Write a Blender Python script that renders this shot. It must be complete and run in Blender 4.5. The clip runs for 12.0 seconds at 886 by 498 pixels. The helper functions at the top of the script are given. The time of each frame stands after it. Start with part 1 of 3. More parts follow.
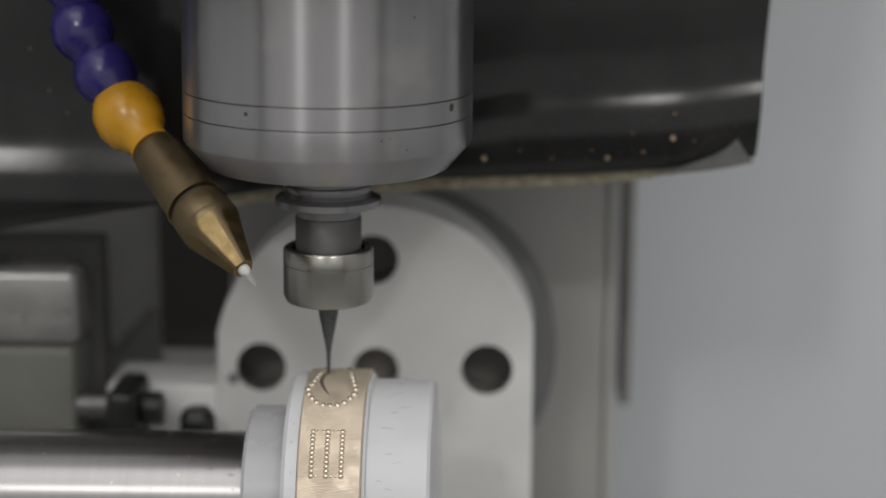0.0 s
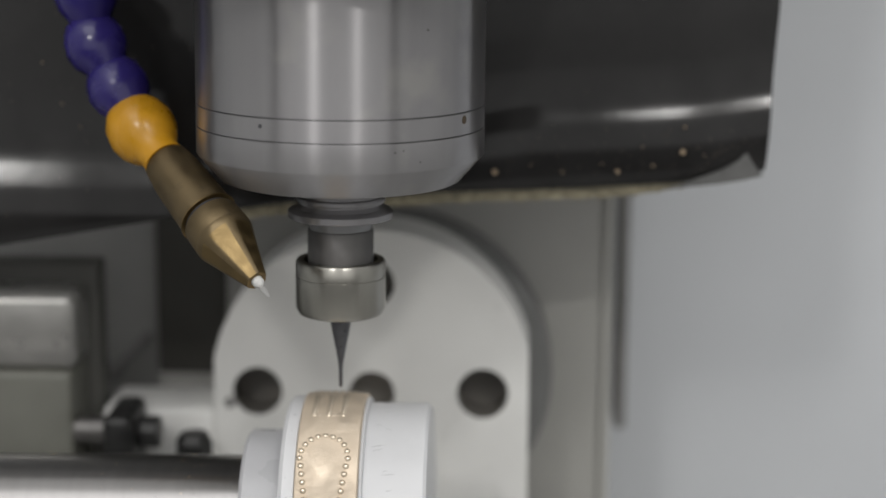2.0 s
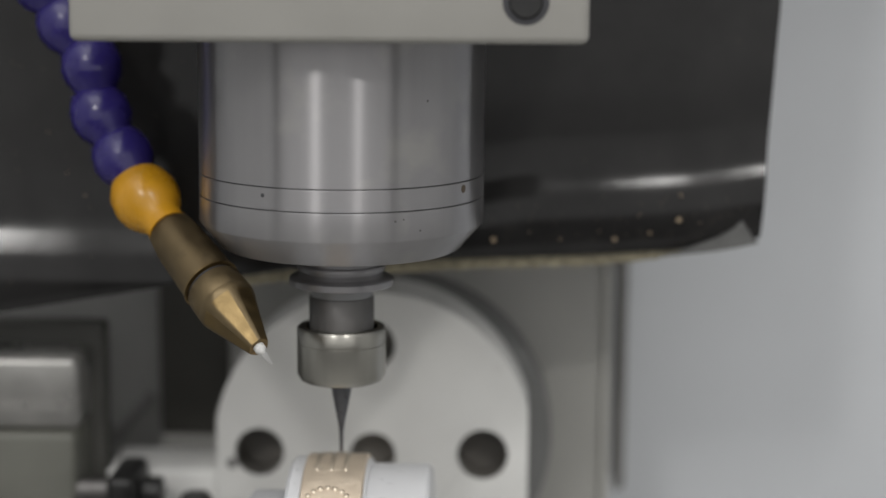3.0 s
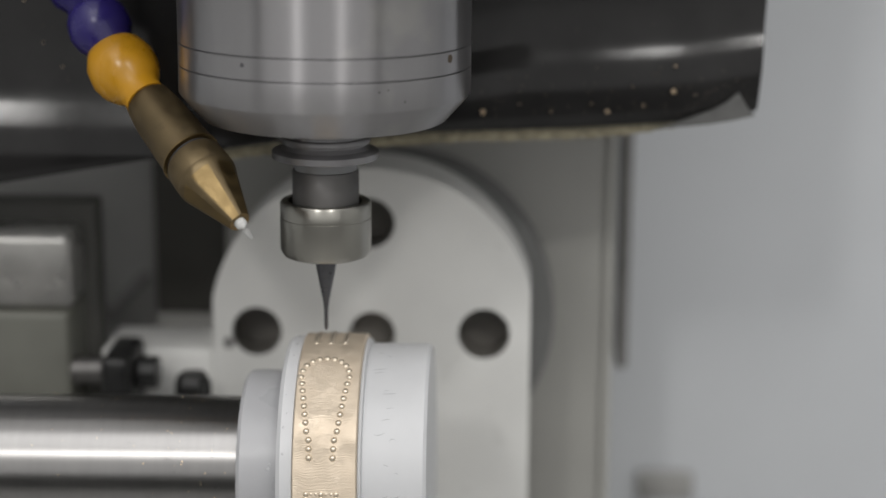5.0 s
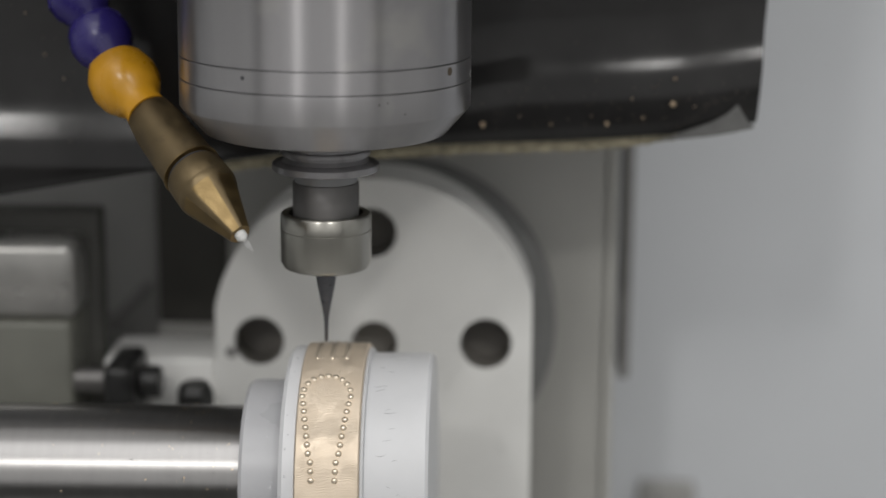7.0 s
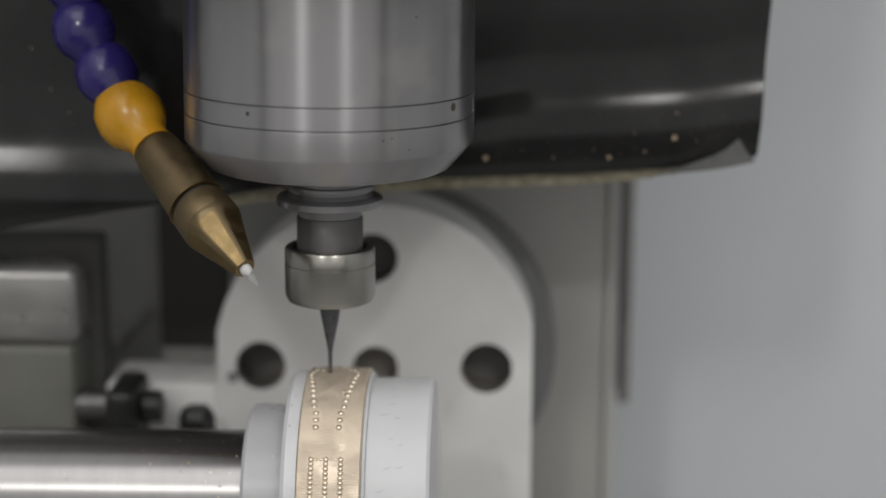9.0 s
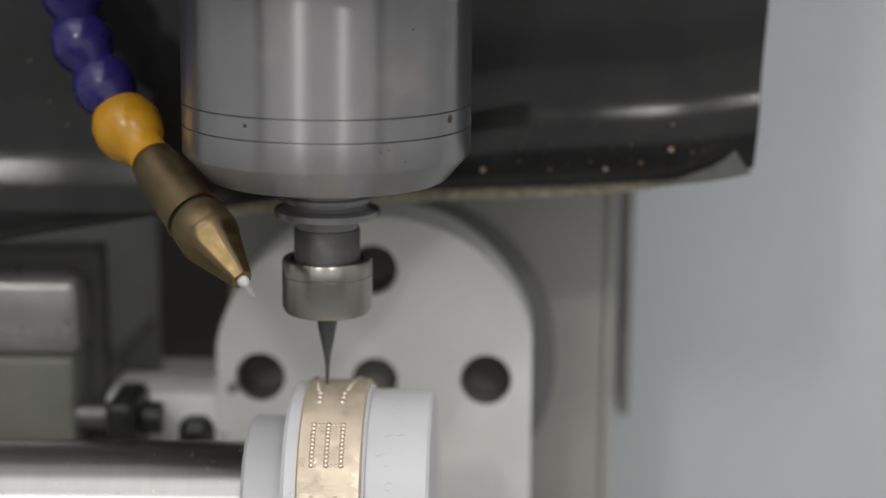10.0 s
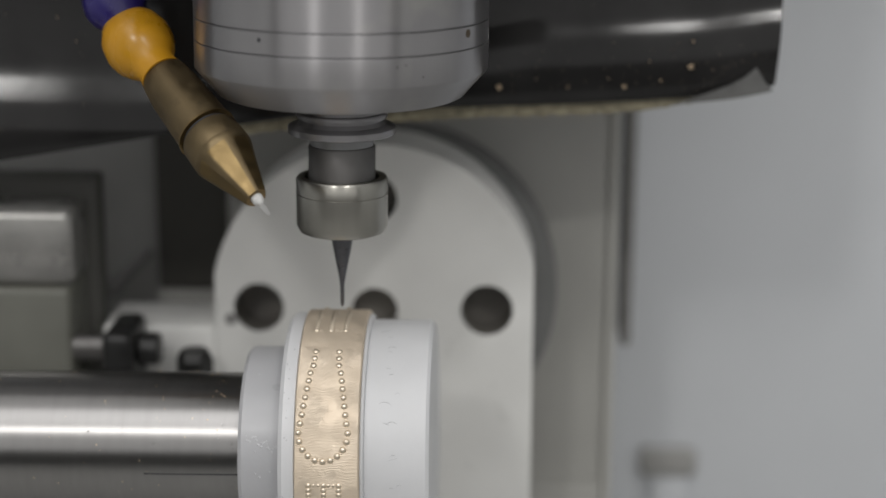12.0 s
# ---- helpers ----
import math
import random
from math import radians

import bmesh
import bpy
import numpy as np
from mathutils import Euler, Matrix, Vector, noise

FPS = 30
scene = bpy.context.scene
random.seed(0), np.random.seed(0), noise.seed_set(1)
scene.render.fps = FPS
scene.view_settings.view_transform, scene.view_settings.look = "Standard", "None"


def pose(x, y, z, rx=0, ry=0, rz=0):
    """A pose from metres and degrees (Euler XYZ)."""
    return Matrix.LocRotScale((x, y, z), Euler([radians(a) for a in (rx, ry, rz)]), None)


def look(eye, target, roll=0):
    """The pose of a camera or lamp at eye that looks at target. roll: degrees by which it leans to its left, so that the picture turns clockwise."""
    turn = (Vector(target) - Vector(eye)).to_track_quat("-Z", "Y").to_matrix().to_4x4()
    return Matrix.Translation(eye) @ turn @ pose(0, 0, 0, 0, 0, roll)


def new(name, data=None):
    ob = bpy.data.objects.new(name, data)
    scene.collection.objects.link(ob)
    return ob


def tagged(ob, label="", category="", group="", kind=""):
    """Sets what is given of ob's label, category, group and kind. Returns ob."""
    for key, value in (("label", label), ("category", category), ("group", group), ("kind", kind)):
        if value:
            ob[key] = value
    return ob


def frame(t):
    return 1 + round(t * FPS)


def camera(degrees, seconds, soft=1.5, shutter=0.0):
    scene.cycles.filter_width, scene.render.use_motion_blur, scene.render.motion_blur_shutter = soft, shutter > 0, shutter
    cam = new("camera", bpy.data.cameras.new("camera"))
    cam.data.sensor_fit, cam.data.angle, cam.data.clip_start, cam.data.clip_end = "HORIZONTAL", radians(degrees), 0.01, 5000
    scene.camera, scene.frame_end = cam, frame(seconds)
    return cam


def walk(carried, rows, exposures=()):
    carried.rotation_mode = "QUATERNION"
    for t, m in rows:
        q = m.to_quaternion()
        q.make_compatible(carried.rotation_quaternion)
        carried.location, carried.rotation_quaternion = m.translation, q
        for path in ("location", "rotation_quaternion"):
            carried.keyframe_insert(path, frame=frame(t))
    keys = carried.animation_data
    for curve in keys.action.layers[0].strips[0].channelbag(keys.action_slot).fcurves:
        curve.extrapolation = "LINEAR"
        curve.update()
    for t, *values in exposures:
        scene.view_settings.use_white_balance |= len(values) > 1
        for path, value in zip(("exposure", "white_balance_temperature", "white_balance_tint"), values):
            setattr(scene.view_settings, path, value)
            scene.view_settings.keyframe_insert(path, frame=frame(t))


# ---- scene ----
# Metres; one millimetre is MM. X to the right, Y away from the viewer, Z up.
# The bangle turns on the X axis; the tool stands over it on the Z axis.
MM = 0.001

# ---- camera ----
cam = camera(26.73, 12.0, soft=1.5)
cam.data.dof.use_dof = True
cam.data.dof.focus_distance = 0.376
cam.data.dof.aperture_fstop = 6.8
PIVOT = Vector((0.03934, -0.41858, -0.01235))


def tilted(pitch, yaw):
    """The camera on its tripod head: it nods about a point 16 cm below the lens."""
    turn = pose(0, 0, 0, 90 + pitch, 0, yaw)
    eye = PIVOT + turn.to_3x3() @ Vector((0, 0.16, 0))
    return Matrix.Translation(eye) @ turn @ pose(0, 0, 0, 0, 0, 0.3)


NOD = [
    (0.0, -12.75, 2.0), (0.5, -12.59, 1.966), (1.0, -12.41, 1.943), (1.5, -12.02, 1.884), (2.0, -12.0, 1.883),
    (2.5, -11.89, 1.911), (2.6, -11.86, 1.91), (2.7, -11.42, 1.905), (2.8, -10.88, 1.9), (2.9, -10.35, 1.9), (3.0, -10.085, 1.9),
    (3.1, -10.25, 1.9), (3.2, -11.1, 1.9), (3.3, -12.0, 1.9), (3.4, -12.25, 1.9), (3.5, -12.495, 1.897), (3.6, -12.93, 1.875), (3.7, -13.63, 1.85),
    (5.3, -13.87, 1.91), (5.5, -13.746, 1.913), (6.0, -13.57, 1.916), (6.5, -13.57, 1.927), (7.0, -13.568, 1.959),
    (7.2, -13.4, 1.965), (8.8, -12.92, 1.98), (9.0, -12.79, 1.985), (9.2, -12.7, 1.98), (9.5, -12.64, 1.974),
    (10.0, -12.438, 1.971), (10.5, -12.326, 1.966), (11.0, -12.13, 1.986), (11.1, -12.16, 1.985), (11.2, -12.7, 1.98), (11.3, -13.37, 1.97), (11.4, -13.87, 1.96),
    (11.5, -14.178, 1.954), (11.6, -14.39, 1.96), (11.8, -14.6, 1.97), (12.0, -14.604, 1.978)]
walk(cam, [(t, tilted(p, y)) for t, p, y in NOD],
     [(0.0, -0.25), (0.5, -0.25), (1.0, -0.12), (1.5, 0.08), (2.0, 0.06), (2.5, 0.0), (3.0, 0.05), (3.3, 0.2), (3.5, 0.22), (3.7, 0.1),
      (5.3, -0.05), (5.5, -0.08), (6.0, -0.12), (6.5, -0.12), (7.0, -0.07), (7.2, -0.07), (8.8, -0.15), (9.0, -0.17), (9.5, -0.1),
      (10.0, -0.05), (10.5, 0.0), (11.0, 0.1), (11.5, 0.03), (12.0, -0.12)])

# ---- world and lamps ----
world = bpy.data.worlds.new("world")
scene.world = world
world.use_nodes = True
world.node_tree.nodes["Background"].inputs["Color"].default_value = (1.0, 0.99, 0.975, 1)
world.node_tree.nodes["Background"].inputs["Strength"].default_value = 0.88


def lamp(name, place, target, sx, sy, watts, colour):
    data = bpy.data.lights.new(name, "AREA")
    data.shape, data.size, data.size_y, data.energy, data.color = "RECTANGLE", sx, sy, watts, colour
    ob = new(name, data)
    ob.matrix_basis = look(place, target)
    return ob


# two workshop lamps over the open front of the machine, and an unseen overhead panel added as ambient fill
lamp("workshop_lamp", (-0.34, -1.10, 0.87), (0, 0, 0.03), 0.12, 0.13, 2.7, (1, 0.98, 0.95))
lamp("workshop_lamp", (0.39, -1.10, 0.98), (0, 0, 0.03), 0.10, 0.06, 2.8, (1, 0.98, 0.95))
lamp("ceiling_panel", (0.0, -1.05, 1.72), (0, -1.0, 0.0), 2.4, 1.0, 13.0, (1.0, 0.99, 0.98))


# ---- materials ----
def mat(name, base, rough=0.5, metal=0.0, vary=0.15, scale=200.0, bump=0.15, fine=1500.0, rough_vary=0.12, stain=None,
        stain_scale=60.0, stain_at=0.62, aniso=0.0, axis="Z", coat=0.0, spec=0.5, stretch=(1, 1, 1), subsurf=0.0):
    """A worn surface: base colour with cloudy variation, fine grain in the relief, and stains."""
    m = bpy.data.materials.new(name)
    m.use_nodes = True
    nt = m.node_tree
    b = nt.nodes["Principled BSDF"]
    tc = nt.nodes.new("ShaderNodeTexCoord")
    mp = nt.nodes.new("ShaderNodeMapping")
    mp.inputs["Scale"].default_value = stretch
    nt.links.new(tc.outputs["Object"], mp.inputs["Vector"])
    big = nt.nodes.new("ShaderNodeTexNoise")
    big.inputs["Scale"].default_value, big.inputs["Detail"].default_value = scale, 5
    nt.links.new(mp.outputs["Vector"], big.inputs["Vector"])
    ramp = nt.nodes.new("ShaderNodeMapRange")
    ramp.inputs["From Min"].default_value, ramp.inputs["From Max"].default_value = 0.25, 0.75
    ramp.inputs["To Min"].default_value, ramp.inputs["To Max"].default_value = 1 - vary, 1 + vary
    nt.links.new(big.outputs["Fac"], ramp.inputs["Value"])
    mul = nt.nodes.new("ShaderNodeVectorMath")
    mul.operation = "SCALE"
    mul.inputs[0].default_value = base
    nt.links.new(ramp.outputs["Result"], mul.inputs["Scale"])
    colour = mul.outputs["Vector"]
    if stain:
        st = nt.nodes.new("ShaderNodeTexNoise")
        st.inputs["Scale"].default_value, st.inputs["Detail"].default_value = stain_scale, 8
        nt.links.new(tc.outputs["Object"], st.inputs["Vector"])
        sr = nt.nodes.new("ShaderNodeMapRange")
        sr.inputs["From Min"].default_value, sr.inputs["From Max"].default_value = stain_at, stain_at + 0.12
        nt.links.new(st.outputs["Fac"], sr.inputs["Value"])
        mix = nt.nodes.new("ShaderNodeMix")
        mix.data_type = "RGBA"
        nt.links.new(sr.outputs["Result"], mix.inputs["Factor"])
        nt.links.new(colour, mix.inputs["A"])
        mix.inputs["B"].default_value = (*stain, 1)
        colour = mix.outputs["Result"]
    nt.links.new(colour, b.inputs["Base Color"])
    grain = nt.nodes.new("ShaderNodeTexNoise")
    grain.inputs["Scale"].default_value, grain.inputs["Detail"].default_value = fine, 3
    nt.links.new(mp.outputs["Vector"], grain.inputs["Vector"])
    rr = nt.nodes.new("ShaderNodeMapRange")
    rr.inputs["From Min"].default_value, rr.inputs["From Max"].default_value = 0.3, 0.7
    rr.inputs["To Min"].default_value, rr.inputs["To Max"].default_value = max(0.02, rough - rough_vary), min(1, rough + rough_vary)
    nt.links.new(big.outputs["Fac"], rr.inputs["Value"])
    nt.links.new(rr.outputs["Result"], b.inputs["Roughness"])
    if bump:
        bp = nt.nodes.new("ShaderNodeBump")
        bp.inputs["Strength"].default_value, bp.inputs["Distance"].default_value = bump, 0.0002
        nt.links.new(grain.outputs["Fac"], bp.inputs["Height"])
        nt.links.new(bp.outputs["Normal"], b.inputs["Normal"])
    b.inputs["Metallic"].default_value = metal
    b.inputs["Specular IOR Level"].default_value = spec
    b.inputs["Coat Weight"].default_value = coat
    if aniso:
        b.inputs["Anisotropic"].default_value = aniso
        b.inputs["Anisotropic Rotation"].default_value = 0.25
        tg = nt.nodes.new("ShaderNodeTangent")
        tg.direction_type, tg.axis = "RADIAL", axis
        nt.links.new(tg.outputs["Tangent"], b.inputs["Tangent"])
    if subsurf:
        b.inputs["Subsurface Weight"].default_value = subsurf
        b.inputs["Subsurface Radius"].default_value = (1, 1, 1)
        b.inputs["Subsurface Scale"].default_value = 0.003
    return m


# colour streaks stretched along Z paint in vertical bands of reflection
M_TURNED = mat("turned_aluminium", (0.335, 0.328, 0.336), 0.32, 0.78, 0.08, 150, 0.0, 2500, 0.0, stain=(0.385, 0.375, 0.37), stain_scale=55, stain_at=0.56, aniso=1.0, stretch=(1, 1, 0.04))
# near-black seams and slot; also painted shade for the hole and counterbore discs
M_GROOVE = mat("recess_dark", (0.04, 0.04, 0.045), 0.7, 0.0)
# the nut's reflected bands are likewise painted as colour streaks
M_NUT = mat("ground_steel", (0.35, 0.34, 0.31), 0.30, 0.95, 0.07, 330, 0.0, 3000, 0.0, aniso=0.6, stretch=(1, 1, 0.03))
M_NECK = mat("dull_steel", (0.165, 0.16, 0.157), 0.55, 1.0, 0.1, 300, 0.05, 2500)
M_COLLAR = mat("grey_steel_collar", (0.27, 0.27, 0.275), 0.5, 0.9, 0.1, 300, 0.05, 2500)
M_BIT = mat("carbide", (0.13, 0.13, 0.14), 0.35, 0.9, 0.1, 800, 0.05)
M_CHROME = mat("polished_shaft", (0.30, 0.294, 0.29), 0.31, 1.0, 0.05, 90, 0.0, 2000, 0.0, stretch=(6, 1, 1), aniso=0.7, axis="X")
M_NYLON = mat("white_nylon", (0.63, 0.635, 0.65), 0.38, 0.0, 0.05, 70, 0.1, 1200, 0.1, subsurf=0.3)
# darker copy of the nylon, used on the flange alone
M_NYLON_GREY = mat("darker_nylon", (0.44, 0.442, 0.458), 0.30, 0.0, 0.04, 60, 0.08, 900, 0.06, subsurf=0.3)
M_NYLON_WET = mat("wet_nylon", (0.55, 0.555, 0.57), 0.07, 0.0, 0.03, 90, 0.0, rough_vary=0.02, coat=1.0)
M_NYLON_MARK = mat("nylon_scratch", (0.34, 0.345, 0.36), 0.6)
M_BLACK = mat("black_rubber_sheet", (0.0195, 0.019, 0.019), 0.12, 0.0, 0.3, 60, 0.03, 500, 0.03, spec=0.24, stain=(0.05, 0.045, 0.035), stain_scale=400, stain_at=0.70)
M_FRINGE = mat("dusty_foam", (0.29, 0.26, 0.185), 0.95, 0.0, 0.5, 500, 0.8, 2500)
M_FLAP = mat("grey_backing", (0.12, 0.12, 0.118), 0.6, 0.0, 0.2, 300)
M_DUST = mat("brown_dust", (0.12, 0.095, 0.07), 0.9)
M_CHIP = mat("brass_chip", (0.75, 0.58, 0.40), 0.35, 0.9)
M_BLUE = mat("blue_plastic", (0.024, 0.017, 0.125), 0.24, 0.0, 0.12, 150, 0.05)
M_YELLOW = mat("yellow_plastic", (0.52, 0.255, 0.012), 0.33, 0.0, 0.08, 150, 0.05)
M_BRASS = mat("dull_brass", (0.175, 0.132, 0.074), 0.5, 0.9, 0.16, 260, 0.12, 1800, stain=(0.13, 0.10, 0.06), stain_scale=200, stain_at=0.58)
M_BRASS_CUT = mat("cut_brass", (0.205, 0.147, 0.07), 0.42, 1.0, 0.12, 300, 0.15, 2000)
M_PTFE = mat("white_tube", (0.576, 0.576, 0.562), 0.4)
M_BEIGE = mat("beige_painted_plate", (0.285, 0.278, 0.258), 0.5, 0.0, 0.05, 50, 0.1, 700)
M_PLATE = mat("white_painted_casting", (0.74, 0.738, 0.72), 0.5, 0.0, 0.05, 60, 0.15, 700, stain=(0.65, 0.65, 0.63), stain_scale=90, stain_at=0.62)
# dark colours painted in for the shade inside the plate's bores
M_BORE = mat("bore_shade", (0.155, 0.146, 0.132), 0.7, 0.0)
M_SOCKET = mat("bore_shade_paler", (0.25, 0.235, 0.215), 0.6)
M_HOUSING = mat("dark_housing", (0.09, 0.09, 0.086), 0.6, 0.0, 0.15, 80)
M_DISC = mat("grey_disc", (0.165, 0.166, 0.164), 0.55, 0.0, 0.12, 80)
M_FLAT_GREY = mat("flat_grey", (0.24, 0.235, 0.23), 0.7)
M_FITTING = mat("dull_grey_fitting", (0.36, 0.355, 0.345), 0.6)
# lighter copy of the column grey, for its bevelled edge
M_STRIP = mat("pale_edge", (0.44, 0.435, 0.41), 0.55, 0.0, 0.06, 40)
M_COLUMN = mat("grey_painted_column", (0.36, 0.355, 0.335), 0.55, 0.0, 0.06, 40)
M_WALL = mat("pale_grey_wall", (0.600, 0.618, 0.645), 0.6, 0.0, 0.035, 18, 0.2, 300)
M_DARKP = mat("dark_panel", (0.065, 0.062, 0.055), 0.6, 0.0, 0.15, 60)
M_GREYP = mat("mid_grey_panel", (0.38, 0.376, 0.366), 0.6, 0.0, 0.1, 60)
M_VISE = mat("worn_cast_iron", (0.40, 0.395, 0.38), 0.33, 0.65, 0.2, 90, 0.2, 900, stain=(0.22, 0.20, 0.18), stain_scale=60, stain_at=0.6)
M_OLIVE = mat("olive_painted_iron", (0.135, 0.136, 0.117), 0.5, 0.0, 0.12, 70)
# darker copy of the olive, for the jaw's dark top and right side
M_SIDE = mat("darker_olive", (0.078, 0.077, 0.069), 0.55, 0.0, 0.12, 70)
M_OXIDE = mat("black_oxide_steel", (0.02, 0.02, 0.02), 0.4, 0.3, 0.15, 200)
M_RUST = mat("brown_screw", (0.10, 0.075, 0.05), 0.6, 0.4)
M_CABIN = mat("cabinet_paint", (0.76, 0.77, 0.77), 0.6, 0.0, 0.05, 5)
M_FLOOR = mat("machine_bed", (0.36, 0.36, 0.35), 0.5, 0.1, 0.1, 20)


def gold():
    """Pale gold with fine cutter lines across the band and a wet film in patches."""
    m = mat("pale_gold", (0.74, 0.63, 0.50), 0.56, 0.62, 0.05, 220, 0.0, rough_vary=0.05)
    nt = m.node_tree
    b = nt.nodes["Principled BSDF"]

    def math_node(op, *sources):
        n = nt.nodes.new("ShaderNodeMath")
        n.operation = op
        for k, src in enumerate(sources):
            if isinstance(src, (int, float)):
                n.inputs[k].default_value = src
            else:
                nt.links.new(src, n.inputs[k])
        return n.outputs[0]

    def noise_node(scale, detail):
        n = nt.nodes.new("ShaderNodeTexNoise")
        n.inputs["Scale"].default_value, n.inputs["Detail"].default_value = scale, detail
        nt.links.new(tc.outputs["Object"], n.inputs["Vector"])
        return n.outputs["Fac"]

    def ramp(src, lo, hi, out_lo, out_hi):
        n = nt.nodes.new("ShaderNodeMapRange")
        for key, value in (("From Min", lo), ("From Max", hi), ("To Min", out_lo), ("To Max", out_hi)):
            n.inputs[key].default_value = value
        nt.links.new(src, n.inputs["Value"])
        return n.outputs["Result"]

    tc = nt.nodes.new("ShaderNodeTexCoord")
    sep = nt.nodes.new("ShaderNodeSeparateXYZ")
    nt.links.new(tc.outputs["Object"], sep.inputs[0])
    angle = math_node("ARCTAN2", sep.outputs["Y"], sep.outputs["Z"])
    wavy = math_node("ADD", angle, math_node("MULTIPLY", noise_node(300, 2), 0.034))
    lines = math_node("SINE", math_node("MULTIPLY", wavy, 620.0))
    depth = ramp(noise_node(170, 2), 0.40, 0.56, 0.3, 1.0)
    film = ramp(noise_node(145, 4), 0.53, 0.555, 0.0, 1.0)
    height = math_node("ADD", math_node("MULTIPLY", lines, depth), math_node("MULTIPLY", film, 0.9))
    height = math_node("ADD", height, math_node("MULTIPLY", noise_node(900, 3), 0.8))
    bp = nt.nodes.new("ShaderNodeBump")
    bp.inputs["Strength"].default_value, bp.inputs["Distance"].default_value = 0.55, 0.00006
    nt.links.new(height, bp.inputs["Height"])
    nt.links.new(bp.outputs["Normal"], b.inputs["Normal"])
    gloss = math_node("SUBTRACT", ramp(noise_node(400, 2), 0.3, 0.7, 0.5, 0.6), math_node("MULTIPLY", film, 0.13))
    nt.links.new(gloss, b.inputs["Roughness"])
    return m


M_GOLD = gold()
M_CUT = mat("fresh_cut_gold", (0.27, 0.215, 0.16), 0.5, 0.8)
M_WATER = bpy.data.materials.new("coolant_drop")
M_WATER.use_nodes = True
for key, value in (("Transmission Weight", 1.0), ("Roughness", 0.03), ("IOR", 1.33)):
    M_WATER.node_tree.nodes["Principled BSDF"].inputs[key].default_value = value
M_JET = mat("coolant_spray", (0.8, 0.8, 0.8), 0.2, 0.0, 0.05, 900, 0.0)
M_JET.node_tree.nodes["Principled BSDF"].inputs["Alpha"].default_value = 0.08
M_BEAD = mat("bright_gold_bead", (0.74, 0.645, 0.52), 0.30, 0.85, 0.06, 400, 0.0)


# ---- mesh helpers ----
def part(name, bm, material, parent=None, label="", smooth=True, sharp=35):
    """Links a bmesh as one mesh object, under a thing where one is given."""
    bm.normal_update()
    if smooth:
        for f in bm.faces:
            f.smooth = True
        for e in bm.edges:
            if len(e.link_faces) == 2 and e.calc_face_angle(0) > radians(sharp):
                e.smooth = False
    data = bpy.data.meshes.new(name)
    bm.to_mesh(data)
    bm.free()
    data.materials.append(material)
    ob = new(name, data)
    if parent:
        ob.parent = parent
    if label:
        ob["label"] = label
    return ob


def thing(name, label, category, group="", kind=""):
    return tagged(new(name), label, category, group, kind)


def lathe(profile, segs=96, m=None, open_start=False, knurl=0.0):
    """A body turned about Z from (radius, height) pairs in millimetres; its ends are closed."""
    bm = bmesh.new()
    rings = []
    for r, z in profile:
        rings.append([bm.verts.new(((r - knurl * (k % 2)) * MM * math.cos(2 * math.pi * k / segs), (r - knurl * (k % 2)) * MM * math.sin(2 * math.pi * k / segs), z * MM))
                      for k in range(segs)])
    for lo, hi in zip(rings, rings[1:]):
        for k in range(segs):
            bm.faces.new((lo[k], lo[(k + 1) % segs], hi[(k + 1) % segs], hi[k]))
    if not open_start:
        bm.faces.new(rings[0][::-1])
    bm.faces.new(rings[-1])
    bmesh.ops.recalc_face_normals(bm, faces=bm.faces)
    if m is not None:
        bmesh.ops.transform(bm, matrix=m, verts=bm.verts)
    return bm


def box(x0, x1, y0, y1, z0, z1, bevel=0.6):
    """A block in millimetres with rounded edges."""
    bm = bmesh.new()
    bmesh.ops.create_cube(bm, size=1)
    for v in bm.verts:
        v.co = Vector(((x0 + x1) / 2 + v.co.x * (x1 - x0), (y0 + y1) / 2 + v.co.y * (y1 - y0), (z0 + z1) / 2 + v.co.z * (z1 - z0))) * MM
    if bevel:
        bmesh.ops.bevel(bm, geom=list(bm.edges), offset=bevel * MM, segments=3, affect="EDGES", profile=0.5)
    return bm


ALONG_X = Matrix.Rotation(radians(90), 4, "Y")      # turns a lathe's Z axis to X


def aim(a, b):
    """A pose at a whose Z axis points to b, in millimetres."""
    a, b = Vector(a) * MM, Vector(b) * MM
    return Matrix.Translation(a) @ (b - a).to_track_quat("Z", "Y").to_matrix().to_4x4()


